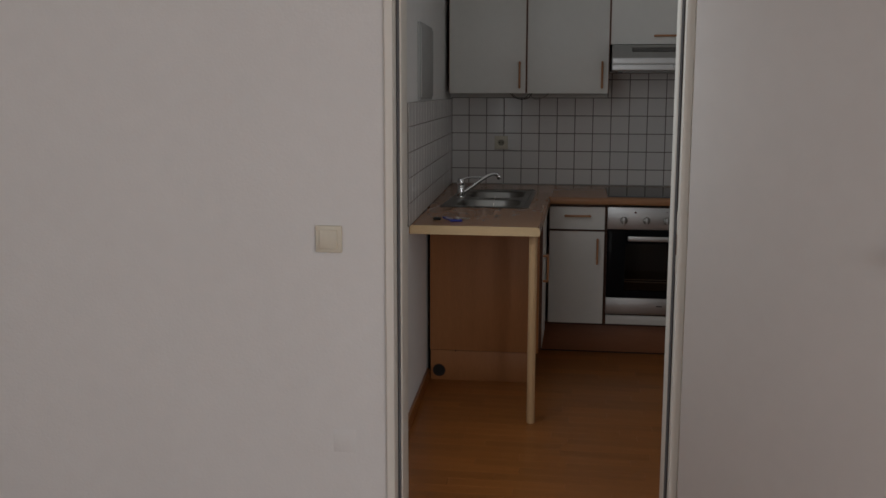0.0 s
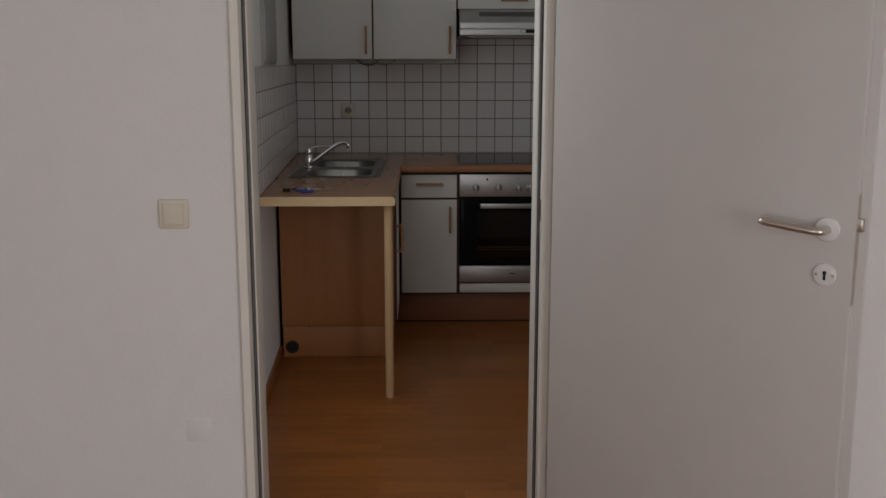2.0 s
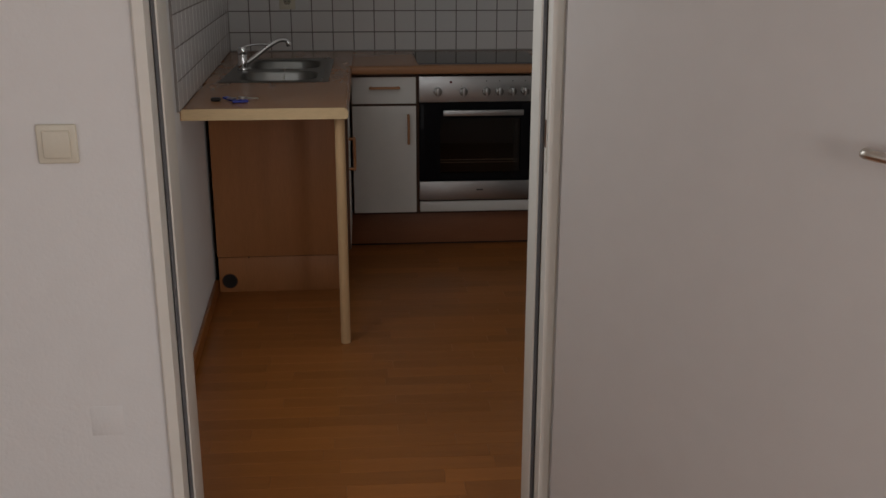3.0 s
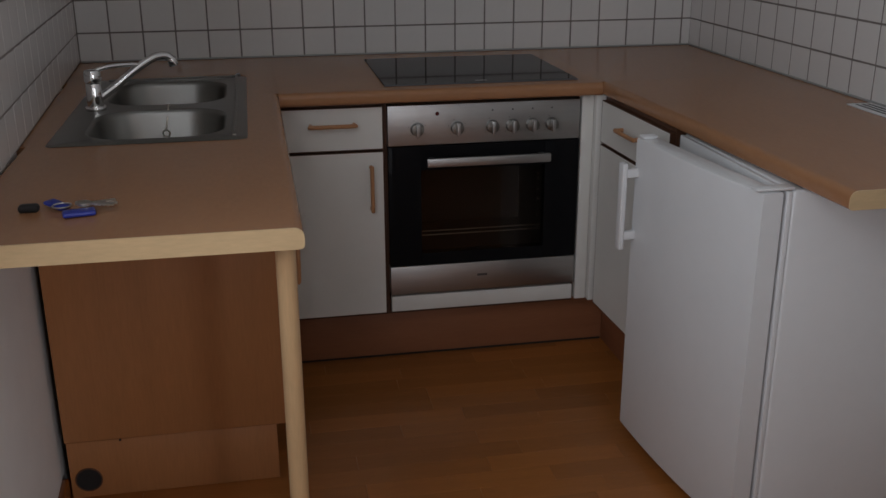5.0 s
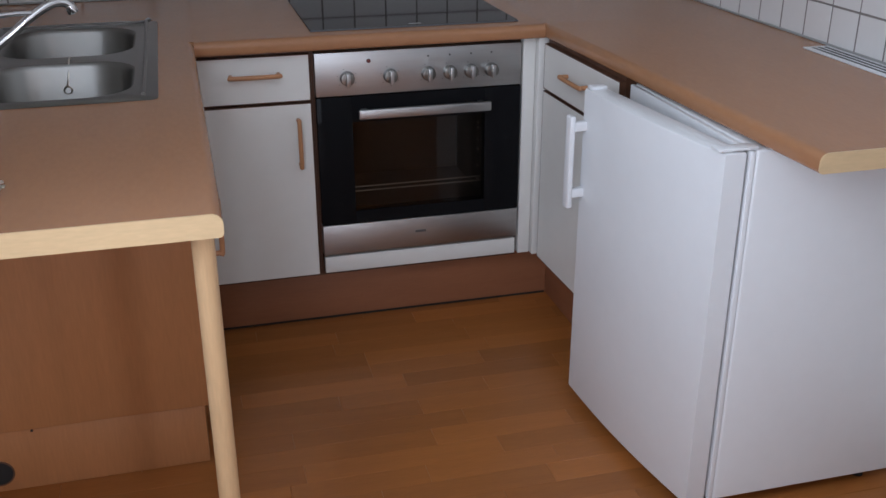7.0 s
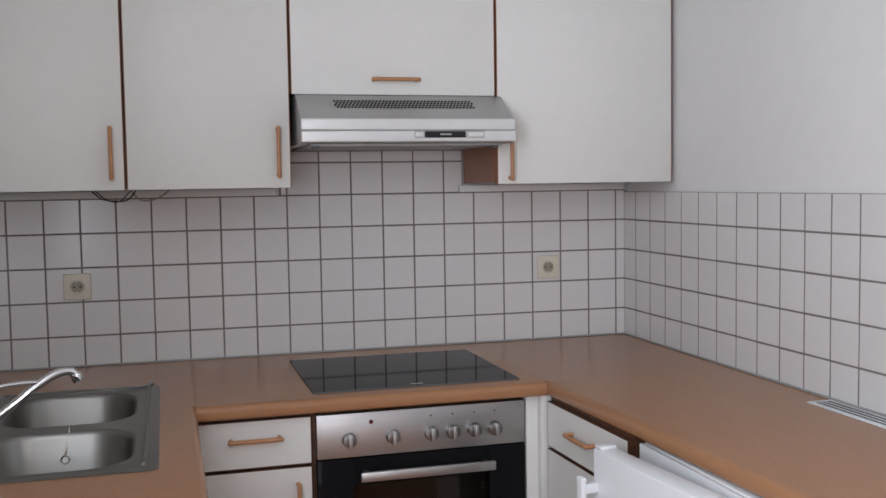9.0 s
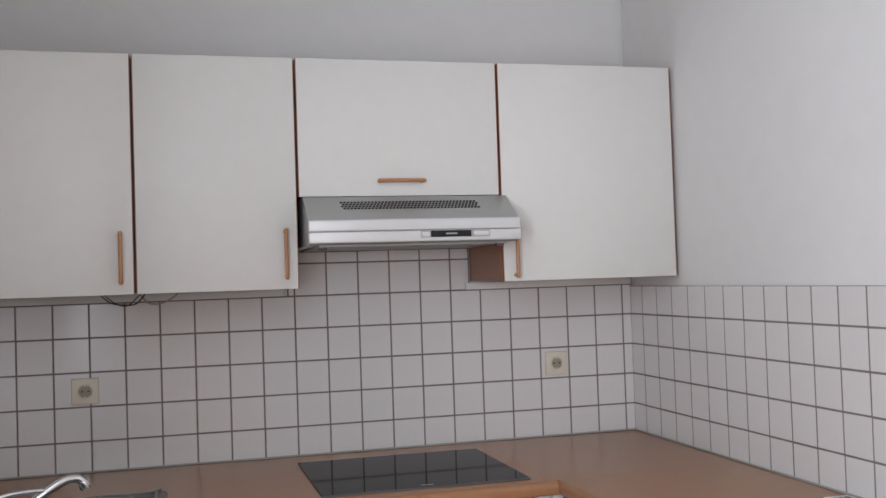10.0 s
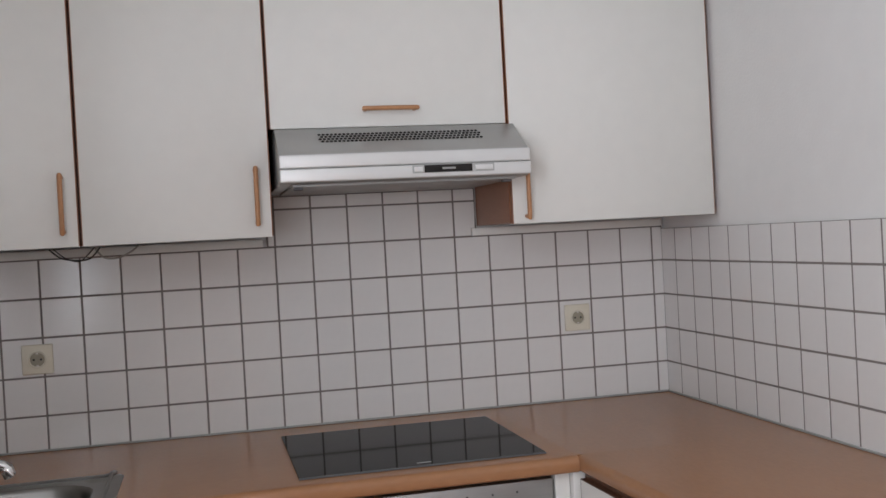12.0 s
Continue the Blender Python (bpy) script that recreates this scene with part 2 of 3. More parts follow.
for window_name, window_x in (("window_1", 1.0), ("window_3", -3.4)):
    window = tagged(new(window_name), "wide white balcony window behind the living room", "", "", "structure")
    window.location = (window_x, -8.2, 0.12)
    for a, b in (((-1.15, -0.03, 0), (-1.08, 0.03, 2.23)), ((1.08, -0.03, 0), (1.15, 0.03, 2.23)), ((-0.04, -0.03, 0.07), (0.04, 0.03, 2.16)),
                 ((-1.08, -0.03, 0), (1.08, 0.03, 0.07)), ((-1.08, -0.03, 2.16), (1.08, 0.03, 2.23))):
        part("window_frame", boxm(a, b, 0.004), LACQUER, window)
    for a in (-1.08, 0.04):
        p = part("pane", boxm((a, -0.006, 0.07), (a + 1.04, 0.006, 2.16)), clear, window)
        p.visible_shadow = False
ground = structure("ground", boxm((-60, -90, -3.2), (60, 40, -3.0)), GROUT, "grey ground outside")

# ---- doorway: steel frame with seal and striker ----
door_frame = tagged(new("door_frame"), "cream lacquered steel door frame with grey rubber seal", "door frame", "", "structure")


def jamb(x, s):
    """One upright of the frame; s points from the opening into the wall."""
    prof = [(x, DK - 0.012), (x, -3.205), (x + s * 0.004, -3.208), (x + s * 0.004, -3.214), (x + s * 0.012, -3.216), (x + s * 0.012, DY - 0.014),
            (x + s * 0.034, DY - 0.014), (x + s * 0.038, DY - 0.010), (x + s * 0.038, DY - 0.001), (x + s * 0.033, DY - 0.001), (x + s * 0.033, DK + 0.001),
            (x + s * 0.038, DK + 0.001), (x + s * 0.044, DK + 0.010), (x + s * 0.003, DK + 0.012)]
    prof[0] = (x, DK + 0.008)
    part("jamb", extrude_profile(prof, "z", 0.0, DH), FRAME, door_frame)
    part("seal", extrude_profile([(x + s * 0.003, -3.209), (x + s * 0.003, -3.2185), (x + s * 0.008, -3.222), (x + s * 0.0115, -3.2175), (x + s * 0.0115, -3.209)], "z", 0.0, DH), RUBBER, door_frame, "dark grey rubber seal")


jamb(JL, -1)
jamb(JR, 1)
part("head", boxm((JL - 0.038, DY - 0.014, DH), (JR + 0.038, DK + 0.010, DH + 0.034), 0.003), FRAME, door_frame)
striker = part("striker_plate", boxm((JR + 0.0098, DY + 0.008, 0.93), (JR + 0.0118, DY + 0.030, 1.11), 0.001), FRAME, door_frame)
part("striker_hole", boxm((JR + 0.0086, DY + 0.012, 0.985), (JR + 0.0102, DY + 0.024, 1.045)), BROWN, striker, "dark slot of the striker")

# ---- door leaf, standing open ----
LEAF = 40.1
leaf = thing("door", "white lacquered door leaf standing wide open", "door", "", pose(JR + 0.047, DY - 0.02, 0.0, 0, 0, -LEAF))
LW = 0.84
# panel and lip have the leaf's shade put into their colour
part("panel", boxm((0.014, -0.040, 0.012), (LW - 0.020, -0.014, 2.0), 0.002), LACQUERSHADE, leaf)
part("rebate_lip", boxm((0.0, -0.014, 0.012), (LW, 0.0, 2.012), 0.002), LACQUERSHADE, leaf)
part("lock_plate", boxm((LW - 0.0205, -0.038, 0.882), (LW - 0.0185, -0.017, 1.137)), NICKEL, leaf, "narrow steel lock face plate")
part("latch", boxm((LW - 0.020, -0.034, 1.052), (LW - 0.006, -0.022, 1.082), 0.002), NICKEL, leaf)
hx, hz = LW - 0.080, 1.053
lever = part("lever_handle", tube([(hx, -0.042, hz), (hx, -0.085, hz), (hx - 0.012, -0.096, hz + 0.001), (hx - 0.05, -0.098, hz + 0.004), (hx - 0.128, -0.096, hz + 0.012), (hx - 0.134, -0.080, hz + 0.012)], 0.0095, 14), NICKEL, leaf, "satin nickel lever handle")
part("rosette", rod((hx, -0.039, hz), (hx, -0.049, hz), 0.027, 32, None, 0.002), LACQUER, lever, "round white rosette")
key = part("key_escutcheon", rod((hx, -0.039, hz - 0.106), (hx, -0.045, hz - 0.106), 0.026, 32, None, 0.002), LACQUER, leaf, "round white keyhole escutcheon")
bm = rod((hx, -0.0445, hz - 0.101), (hx, -0.0462, hz - 0.101), 0.0045, 14)
add_box(bm, (hx - 0.0028, -0.0462, hz - 0.118), (hx + 0.0028, -0.0445, hz - 0.103))
part("keyhole", bm, DARK, key, "black keyhole")
for dx in (-0.019, 0.019):
    part("screw", rod((hx + dx, -0.0445, hz - 0.106), (hx + dx, -0.0464, hz - 0.106), 0.0035, 10), NICKEL, key)
for z in (0.24, 1.72):
    part("hinge", rod((0.004, 0.004, z), (0.004, 0.004, z + 0.085), 0.008, 14, None, 0.001), NICKEL, leaf, "steel door hinge")

# ---- wall fittings ----
def light_switch(x, z):
    sw = thing("light_switch", "ivory plastic light switch on the white wall", "light switch", "", pose(x, DY, z))
    part("frame", boxm((-0.041, -0.011, -0.041), (0.041, -0.0005, 0.041), 0.004, 3), IVORY, sw)
    part("rocker", boxm((-0.028, -0.017, -0.029), (0.028, -0.0085, 0.029), 0.003, 3), IVORY, sw)


light_switch(-2.135, 1.011)
cover = thing("junction_cover", "painted-over square junction box cover", "cover plate", "", pose(-2.095, DY, 0.375))
part("plate", boxm((-0.036, -0.0012, -0.036), (0.036, -0.0004, 0.036), 0.0003), PAINT, cover)


def socket(x, z):
    so = thing("power_socket", "ivory wall socket set in the white tiles", "power socket", "kitchen sockets", pose(x, -0.004, z))
    bm = boxm((-0.041, -0.010, -0.041), (0.041, 0.0, 0.041), 0.003, 3)
    part("cover", bm, IVORY, so)
    ring = []
    for k in range(28):
        a = 6.2832 * k / 28
        ring.append((0.0215 * math.cos(a), -0.0112, 0.0215 * math.sin(a)))
    part("rim", tube(ring, 0.0025, 8, True, 1), IVORY, so)
    well = part("well", rod((0, -0.0098, 0), (0, -0.0106, 0), 0.019, 28), mat("socket_recess", (0.32, 0.29, 0.22), 0.5), so, "recessed round socket well")
    for dx in (-0.0095, 0.0095):
        part("pin_hole", rod((dx, -0.0104, 0), (dx, -0.0112, 0), 0.0028, 12), DARK, well)
    for dz in (-0.017, 0.017):
        part("earth_clip", boxm((-0.003, -0.0125, dz - 0.002), (0.003, -0.0104, dz + 0.002)), NICKEL, well)


socket(-1.889, 1.137)
socket(-0.305, 1.140)


# ---- worktop ----
ZT, ZB = 0.881, 0.843
YN = -1.968   # free end of the left run
CY, CXR, CXL = -0.738, -0.598, -1.556   # front edges: back run, right run, left run


def lip(front, back, sgn=-1):
    """Section of a worktop with a rounded front edge."""
    r, pts = 0.017, []
    for k in range(7):
        a = radians(90 * k / 6)
        pts.append((front + sgn * -r + sgn * r * math.sin(a), ZT - r + r * math.cos(a)))
    for k in range(4):
        a = radians(90 * k / 3)
        pts.append((front + sgn * -0.008 + sgn * 0.008 * math.cos(a), ZB + 0.008 - 0.008 * math.sin(a)))
    return [(back, ZB), (back, ZT)] + pts


worktop = thing("worktop", "beech laminate U-shaped kitchen worktop with rounded front edges", "worktop", "", pose(0, 0, 0))
YI = CY + 0.02
SX0, SX1, SY0, SY1 = -2.045, -1.672, -1.265, -0.43   # cut-out for the sink
part("back_run", extrude_profile(lip(CY, -0.0035), "x", CXL, CXR), BEECHX, worktop)
def slanted(bm):
    """The front edge of the right run draws back a little towards its free end."""
    for v in bm.verts:
        if v.co.x < -0.3:
            v.co.x += (YI - v.co.y) * 0.044
    return bm


part("right_run", slanted(extrude_profile(lip(CXR, -0.004), "y", -1.950, YI)), BEECH, worktop)
part("right_corner", boxm((CXR, YI, ZB), (-0.004, -0.0035, ZT)), BEECH, worktop)
part("left_run", extrude_profile([(SX1, ZB), (SX1, ZT)] + lip(CXL, 0, 1)[2:], "y", YN, YI), BEECH, worktop)
part("left_corner", boxm((SX1, YI, ZB), (CXL, -0.0035, ZT)), BEECH, worktop)
part("left_run_back", boxm((-2.196, SY1, ZB), (SX1, -0.0035, ZT)), BEECH, worktop)
part("left_run_end", boxm((-2.130, YN, ZB), (SX1, SY0, ZT)), BEECH, worktop)
part("left_run_side", boxm((-2.170, SY0, ZB), (SX0, SY1, ZT)), BEECH, worktop)
part("end_edging", extrude_profile([(-2.116, ZB), (-2.116, ZT)] + lip(CXL, 0, 1)[2:], "y", YN - 0.003, YN), EDGE, worktop, "pale beech end edging")
part("end_edging", slanted(extrude_profile([(-0.010, ZB), (-0.010, ZT)] + lip(CXR, 0)[2:], "y", -1.953, -1.950)), EDGE, worktop, "pale beech end edging")
part("leg", rod((-1.588, -1.905, 0.0), (-1.588, -1.905, ZB), 0.0180, 28), LEGWOOD, worktop, "round pale beech support leg")

# ---- sink and tap ----
sink = thing("sink", "stainless steel double-bowl sink set in the worktop", "sink", "", pose(0, 0, 0))


def rounded(x0, y0, x1, y1, r, z, n=6):
    out = []
    for cx, cy, a0 in ((x1 - r, y1 - r, 0), (x0 + r, y1 - r, 90), (x0 + r, y0 + r, 180), (x1 - r, y0 + r, 270)):
        for k in range(n + 1):
            a = radians(a0 + 90 * k / n)
            out.append((cx + r * math.cos(a), cy + r * math.sin(a), z))
    return out


def loft(loops, cap=True, cap_first=False):
    bm = bmesh.new()
    rings = [[bm.verts.new(p) for p in lo] for lo in loops]
    n = len(rings[0])
    for u, w in zip(rings, rings[1:]):
        for k in range(n):
            bm.faces.new((u[k], u[(k + 1) % n], w[(k + 1) % n], w[k]))
    if cap:
        bm.faces.new(rings[-1])
    if cap_first:
        bm.faces.new(rings[0][::-1])
    return bm


BOWLS = ((-2.020, -0.835, -1.700, -0.475), (-2.020, -1.245, -1.695, -0.900))
SO = (-2.085, -1.283, -1.648, -0.412)
rim = bmesh.new()
outer = [rim.verts.new(p) for p in rounded(*SO, 0.018, ZT + 0.003)]
low = [rim.verts.new(p) for p in rounded(SO[0] - 0.003, SO[1] - 0.003, SO[2] + 0.003, SO[3] + 0.003, 0.02, ZT + 0.0006)]
n = len(outer)
for k in range(n):
    rim.faces.new((low[k], low[(k + 1) % n], outer[(k + 1) % n], outer[k]))
edges = [rim.edges.get((outer[k], outer[(k + 1) % n])) for k in range(n)]
for b in BOWLS:
    h = [rim.verts.new(p) for p in rounded(*b, 0.10, ZT + 0.003)]
    for k in range(len(h)):
        edges.append(rim.edges.new((h[k], h[(k + 1) % len(h)])))
bmesh.ops.triangle_fill(rim, use_beauty=True, edges=edges)
for f in list(rim.faces):
    c = f.calc_center_median()
    for b in BOWLS:
        inside = b[0] + 0.002 < c.x < b[2] - 0.002 and b[1] + 0.002 < c.y < b[3] - 0.002
        ax, ay = max(abs(c.x - (b[0] + b[2]) / 2) - ((b[2] - b[0]) / 2 - 0.10), 0), max(abs(c.y - (b[1] + b[3]) / 2) - ((b[3] - b[1]) / 2 - 0.10), 0)
        if inside and math.hypot(ax, ay) < 0.097:
            rim.faces.remove(f)
            break
part("rim", rim, SINKST, sink)
for b in BOWLS:
    loops = []
    for d, z in ((0, 0.003), (0.004, 0.0), (0.008, -0.01), (0.016, -0.12), (0.028, -0.145), (0.055, -0.155)):
        loops.append(rounded(b[0] + d, b[1] + d, b[2] - d, b[3] - d, 0.10 - d * 0.6, ZT + z))
    bowl = part("bowl", loft(loops), SINKST, sink)
    cx, cy = (b[0] + b[2]) / 2, (b[1] + b[3]) / 2
    part("drain", rod((cx, cy, ZT - 0.154), (cx, cy, ZT - 0.150), 0.038, 28, None, 0.001), CHROME, bowl)
part("raised_edge", tube([(SX1 - 0.003, -1.25, ZT + 0.004), (SX1 - 0.003, -0.46, ZT + 0.005), (SX1 - 0.03, -0.435, ZT + 0.005), (-2.05, -0.435, ZT + 0.004)], 0.005, 8), SINKST, sink)
part("plug_chain", tube([(-1.845, -0.867, ZT + 0.006), (-1.846, -0.895, ZT + 0.010), (-1.850, -0.908, ZT - 0.02), (-1.856, -0.914, ZT - 0.05)], 0.0022, 6), NICKEL, sink, "hanging plug chain")
ringp = [(-1.856 + 0.009 * math.cos(k * 0.524), -0.916, ZT - 0.058 + 0.009 * math.sin(k * 0.524)) for k in range(12)]
part("chain_ring", tube(ringp, 0.002, 6, True, 1), NICKEL, sink)

tap = thing("tap", "chrome single-lever kitchen mixer tap on the sink", "tap", "", pose(-2.030, -0.875, ZT + 0.003))
body = part("body", rod((0, 0, 0), (0, 0, 0.070), 0.021, 28, 0.019, 0.002), CHROME, tap)
part("base_ring", rod((0, 0, 0), (0, 0, 0.010), 0.027, 28, None, 0.002), CHROME, body)
part("cap", rod((0, 0, 0.072), (0, 0, 0.104), 0.022, 28, 0.020, 0.005), CHROME, tap)
part("lever", tube([(0.0, 0.0, 0.098), (0.035, 0.012, 0.108), (0.075, 0.026, 0.110), (0.110, 0.038, 0.108)], 0.0058, 10), CHROME, tap)
spout = part("spout", tube([(0.012, 0.004, 0.030), (0.05, 0.020, 0.055), (0.105, 0.040, 0.096), (0.150, 0.058, 0.122), (0.180, 0.070, 0.125), (0.196, 0.076, 0.114)], 0.0105, 14), CHROME, tap)
part("aerator", rod((0.194, 0.075, 0.118), (0.200, 0.078, 0.098), 0.0125, 18, None, 0.001), CHROME, spout)

# ---- keys on the worktop ----
keys = thing("key_bunch", "bunch of keys with blue and dark fobs on the worktop", "keys", "", pose(-1.972, -1.80, ZT))
keys.scale = (1.25, 1.25, 1.25)
part("fob", boxm((-0.056, 0.002, 0.0), (-0.028, 0.020, 0.011), 0.005, 3), DARK, keys, "black key fob")
ob = part("tag", boxm((-0.022, -0.012, 0.0), (0.022, 0.012, 0.007), 0.003, 2), BLUEP, keys, "blue plastic key tag")
ob.matrix_basis = pose(0.030, -0.022, 0.001, 0, 0, 12)
ob = part("tag", boxm((-0.018, -0.010, 0.0), (0.018, 0.010, 0.006), 0.003, 2), BLUEP, keys, "blue plastic key tag")
ob.matrix_basis = pose(-0.006, 0.020, 0.003, 0, 8, -40)
part("ring", tube([(0.004 + 0.013 * math.cos(k * 0.524), 0.002 + 0.013 * math.sin(k * 0.524), 0.009) for k in range(12)], 0.0012, 6, True, 1), NICKEL, keys)
for ang, dz in ((2, 0.009), (-14, 0.012), (24, 0.007)):
    bm = rod((0.022, 0, 0), (0.022, 0, 0.0024), 0.011, 18)
    add_box(bm, (0.031, -0.0035, 0.0), (0.066, 0.0035, 0.0022))
    for q in range(4):
        add_box(bm, (0.040 + q * 0.006, -0.0055, 0.0), (0.043 + q * 0.006, -0.003, 0.0022))
    ob = part("key", bm, NICKEL, keys, "flat steel key")
    ob.matrix_basis = pose(0.012, 0.004, dz, 0, 2, ang)


# ---- kitchen units ----
def bow_handle(parent, c, length, along, out, label="beech bow handle"):
    """A rounded wooden bow handle, its ends on the door front."""
    c, u, o = Vector(c), Vector(along), Vector(out)
    h = length / 2 - 0.007
    pts = [c - u * h - o * 0.001, c - u * h + o * 0.018, c - u * (h - 0.006) + o * 0.024, c + u * (h - 0.006) + o * 0.024, c + u * h + o * 0.018, c + u * h - o * 0.001]
    return part("handle", tube(pts, 0.0062, 10, False, 5), HANDLE, parent, label)


def edged_front(name, lo, hi, parent, axis):
    """A white laminate front with brown banding round its four edges; axis is its thickness."""
    u_, e_ = 1 - axis, 0.0022
    a, b = list(lo), list(hi)
    for k in (u_, 2):
        a[k], b[k] = a[k] + e_, b[k] - e_
    front = part(name, boxm(a, b, 0.0006, 1), FRONT, parent)
    for k in (u_, 2):
        for low_ in (True, False):
            p_, q_ = list(lo), list(hi)
            if k == 2:
                p_[u_], q_[u_] = a[u_], b[u_]
            if low_:
                q_[k] = a[k] - 0.0001
            else:
                p_[k] = b[k] + 0.0001
            p_[axis], q_[axis] = p_[axis] + 0.0005, q_[axis] - 0.0005
            part("edge_band", boxm(p_, q_), BROWN, front, "brown edge banding")
    return front


YF = -0.70
# drawer unit beside the oven
u = thing("base_cabinet", "white base cabinet with drawer and brown plinth beside the oven", "cabinet", "kitchen base cabinets", pose(0, 0, 0))
part("body", boxm((-1.564, -0.680, 0.165), (-1.2525, -0.10, ZB - 0.001)), BROWN, u, "brown carcass")
d = edged_front("drawer", (-1.562, YF, 0.7010), (-1.2585, -0.681, 0.829), u, 1)
bow_handle(d, (-1.407, YF, 0.779), 0.140, (1, 0, 0), (0, -1, 0))
d = edged_front("door", (-1.562, YF, 0.1755), (-1.2585, -0.681, 0.6945), u, 1)
bow_handle(d, (-1.297, YF, 0.585), 0.140, (0, 0, 1), (0, -1, 0))

# oven housing, filler posts
u = thing("oven_housing", "brown oven housing cabinet with white fillers", "cabinet", "kitchen base cabinets", pose(0, 0, 0))
part("side", boxm((-1.2518, -0.68, 0.165), (-1.246, -0.10, ZB - 0.001)), BROWN, u)
part("side", boxm((-0.655, -0.68, 0.165), (-0.6505, -0.10, ZB - 0.001)), BROWN, u)
part("bottom", boxm((-1.246, -0.68, 0.165), (-0.655, -0.10, 0.176)), BROWN, u)
part("lower_front", boxm((-1.243, YF, 0.178), (-0.658, -0.681, 0.2275), 0.0018), FRONT, u, "white filler strip under the oven")
part("filler_post", boxm((-0.6480, YF, 0.1755), (-0.6115, -0.66, ZB - 0.002), 0.0018), FRONT, u, "white filler post")
part("filler_post", boxm((-0.6095, YF - 0.02, 0.1755), (-0.580, -0.66, ZB - 0.002), 0.0018), FRONT, u, "white filler post")

# oven
oven = thing("oven", "built-in stainless steel oven with black glass door", "oven", "", pose(0, 0, 0))
OX0, OX1 = -1.2455, -0.6555
part("body", boxm((OX0 + 0.02, -0.30, 0.25), (OX1 - 0.02, -0.14, 0.82)), DARK, oven)
cp = part("control_panel", boxm((OX0, YF - 0.004, 0.7085), (OX1, -0.50, 0.829), 0.002), STEEL, oven, "brushed steel control panel")
for kx in (-1.158, -1.037, -0.929, -0.867, -0.805, -0.745):
    kn = part("knob", rod((kx, YF - 0.003, 0.757), (kx, YF - 0.022, 0.757), 0.0205, 28, 0.0185, 0.0015), SINKST, cp, "round steel knob")
    part("grip", boxm((kx - 0.0050, YF - 0.036, 0.7385), (kx + 0.0050, YF - 0.020, 0.7755), 0.0012), STEEL, kn)
    for a in range(0, 330, 55 if kx < -1.0 else 110):
        t = radians(a + 110)
        part("scale_mark", boxm((kx + 0.027 * math.cos(t) - 0.001, YF - 0.0046, 0.757 + 0.027 * math.sin(t) - 0.001), (kx + 0.027 * math.cos(t) + 0.001, YF - 0.0038, 0.757 + 0.027 * math.sin(t) + 0.001)), INK, cp)
part("pilot_lamp", rod((-1.097, YF - 0.003, 0.802), (-1.097, YF - 0.007, 0.802), 0.006, 16, None, 0.001), REDL, cp, "dark red pilot lamp")
for kx in (-0.929, -0.867, -0.805, -0.745):
    part("ring_symbol", rod((kx, YF - 0.0035, 0.806), (kx, YF - 0.0047, 0.806), 0.003, 10), INK, cp)
# door: black glass frame round a clear window
WX0, WX1, WZ0, WZ1 = -1.147, -0.762, 0.368, 0.632
od = part("door", boxm((OX0, YF - 0.006, 0.330), (WX0, -0.672, 0.7055), 0.001), BLACKG, oven, "black glass oven door")
part("door_frame", boxm((WX1, YF - 0.006, 0.330), (OX1, -0.672, 0.7055), 0.001), BLACKG, od)
part("door_frame", boxm((WX0, YF - 0.006, WZ1), (WX1, -0.672, 0.7055)), BLACKG, od)
part("door_frame", boxm((WX0, YF - 0.006, 0.330), (WX1, -0.672, WZ0)), BLACKG, od)
p = part("door_glass", boxm((WX0, YF - 0.0045, WZ0), (WX1, YF - 0.0010, WZ1)), glass, od, "tinted oven window")
p.visible_shadow = False
part("handle", boxm((-1.135, YF - 0.052, 0.650), (-0.757, YF - 0.038, 0.676), 0.003), STEEL, od, "flat steel bar handle")
for kx in (-1.115, -0.777):
    part("handle_post", boxm((kx - 0.008, YF - 0.040, 0.656), (kx + 0.008, YF - 0.004, 0.670)), STEEL, od)
part("lower_panel", boxm((OX0, YF - 0.006, 0.2365), (OX1, -0.66, 0.3275), 0.002), STEEL, oven, "brushed steel lower panel")
part("badge", boxm((-0.972, YF - 0.0072, 0.282), (-0.940, YF - 0.0055, 0.289)), INK, oven)
bm = boxm((-1.17, -0.32, 0.345), (-0.74, -0.31, 0.675))
add_box(bm, (-1.18, -0.67, 0.345), (-1.17, -0.31, 0.675))
add_box(bm, (-0.74, -0.67, 0.345), (-0.73, -0.31, 0.675))
add_box(bm, (-1.18, -0.67, 0.335), (-0.73, -0.31, 0.345))
add_box(bm, (-1.18, -0.67, 0.675), (-0.73, -0.31, 0.685))
part("cavity", bm, OVENIN, oven, "dark enamel oven cavity")
for z in (0.455, 0.468):
    part("shelf_wire", rod((-1.169, -0.655, z - 0.045), (-0.741, -0.655, z - 0.045), 0.0022, 8), NICKEL, oven)
for z in (0.43, 0.47, 0.52, 0.55, 0.585, 0.60):
    part("rack_stud", rod((-0.778, YF + 0.006, z), (-0.778, YF + 0.016, z), 0.0028, 8), NICKEL, oven)

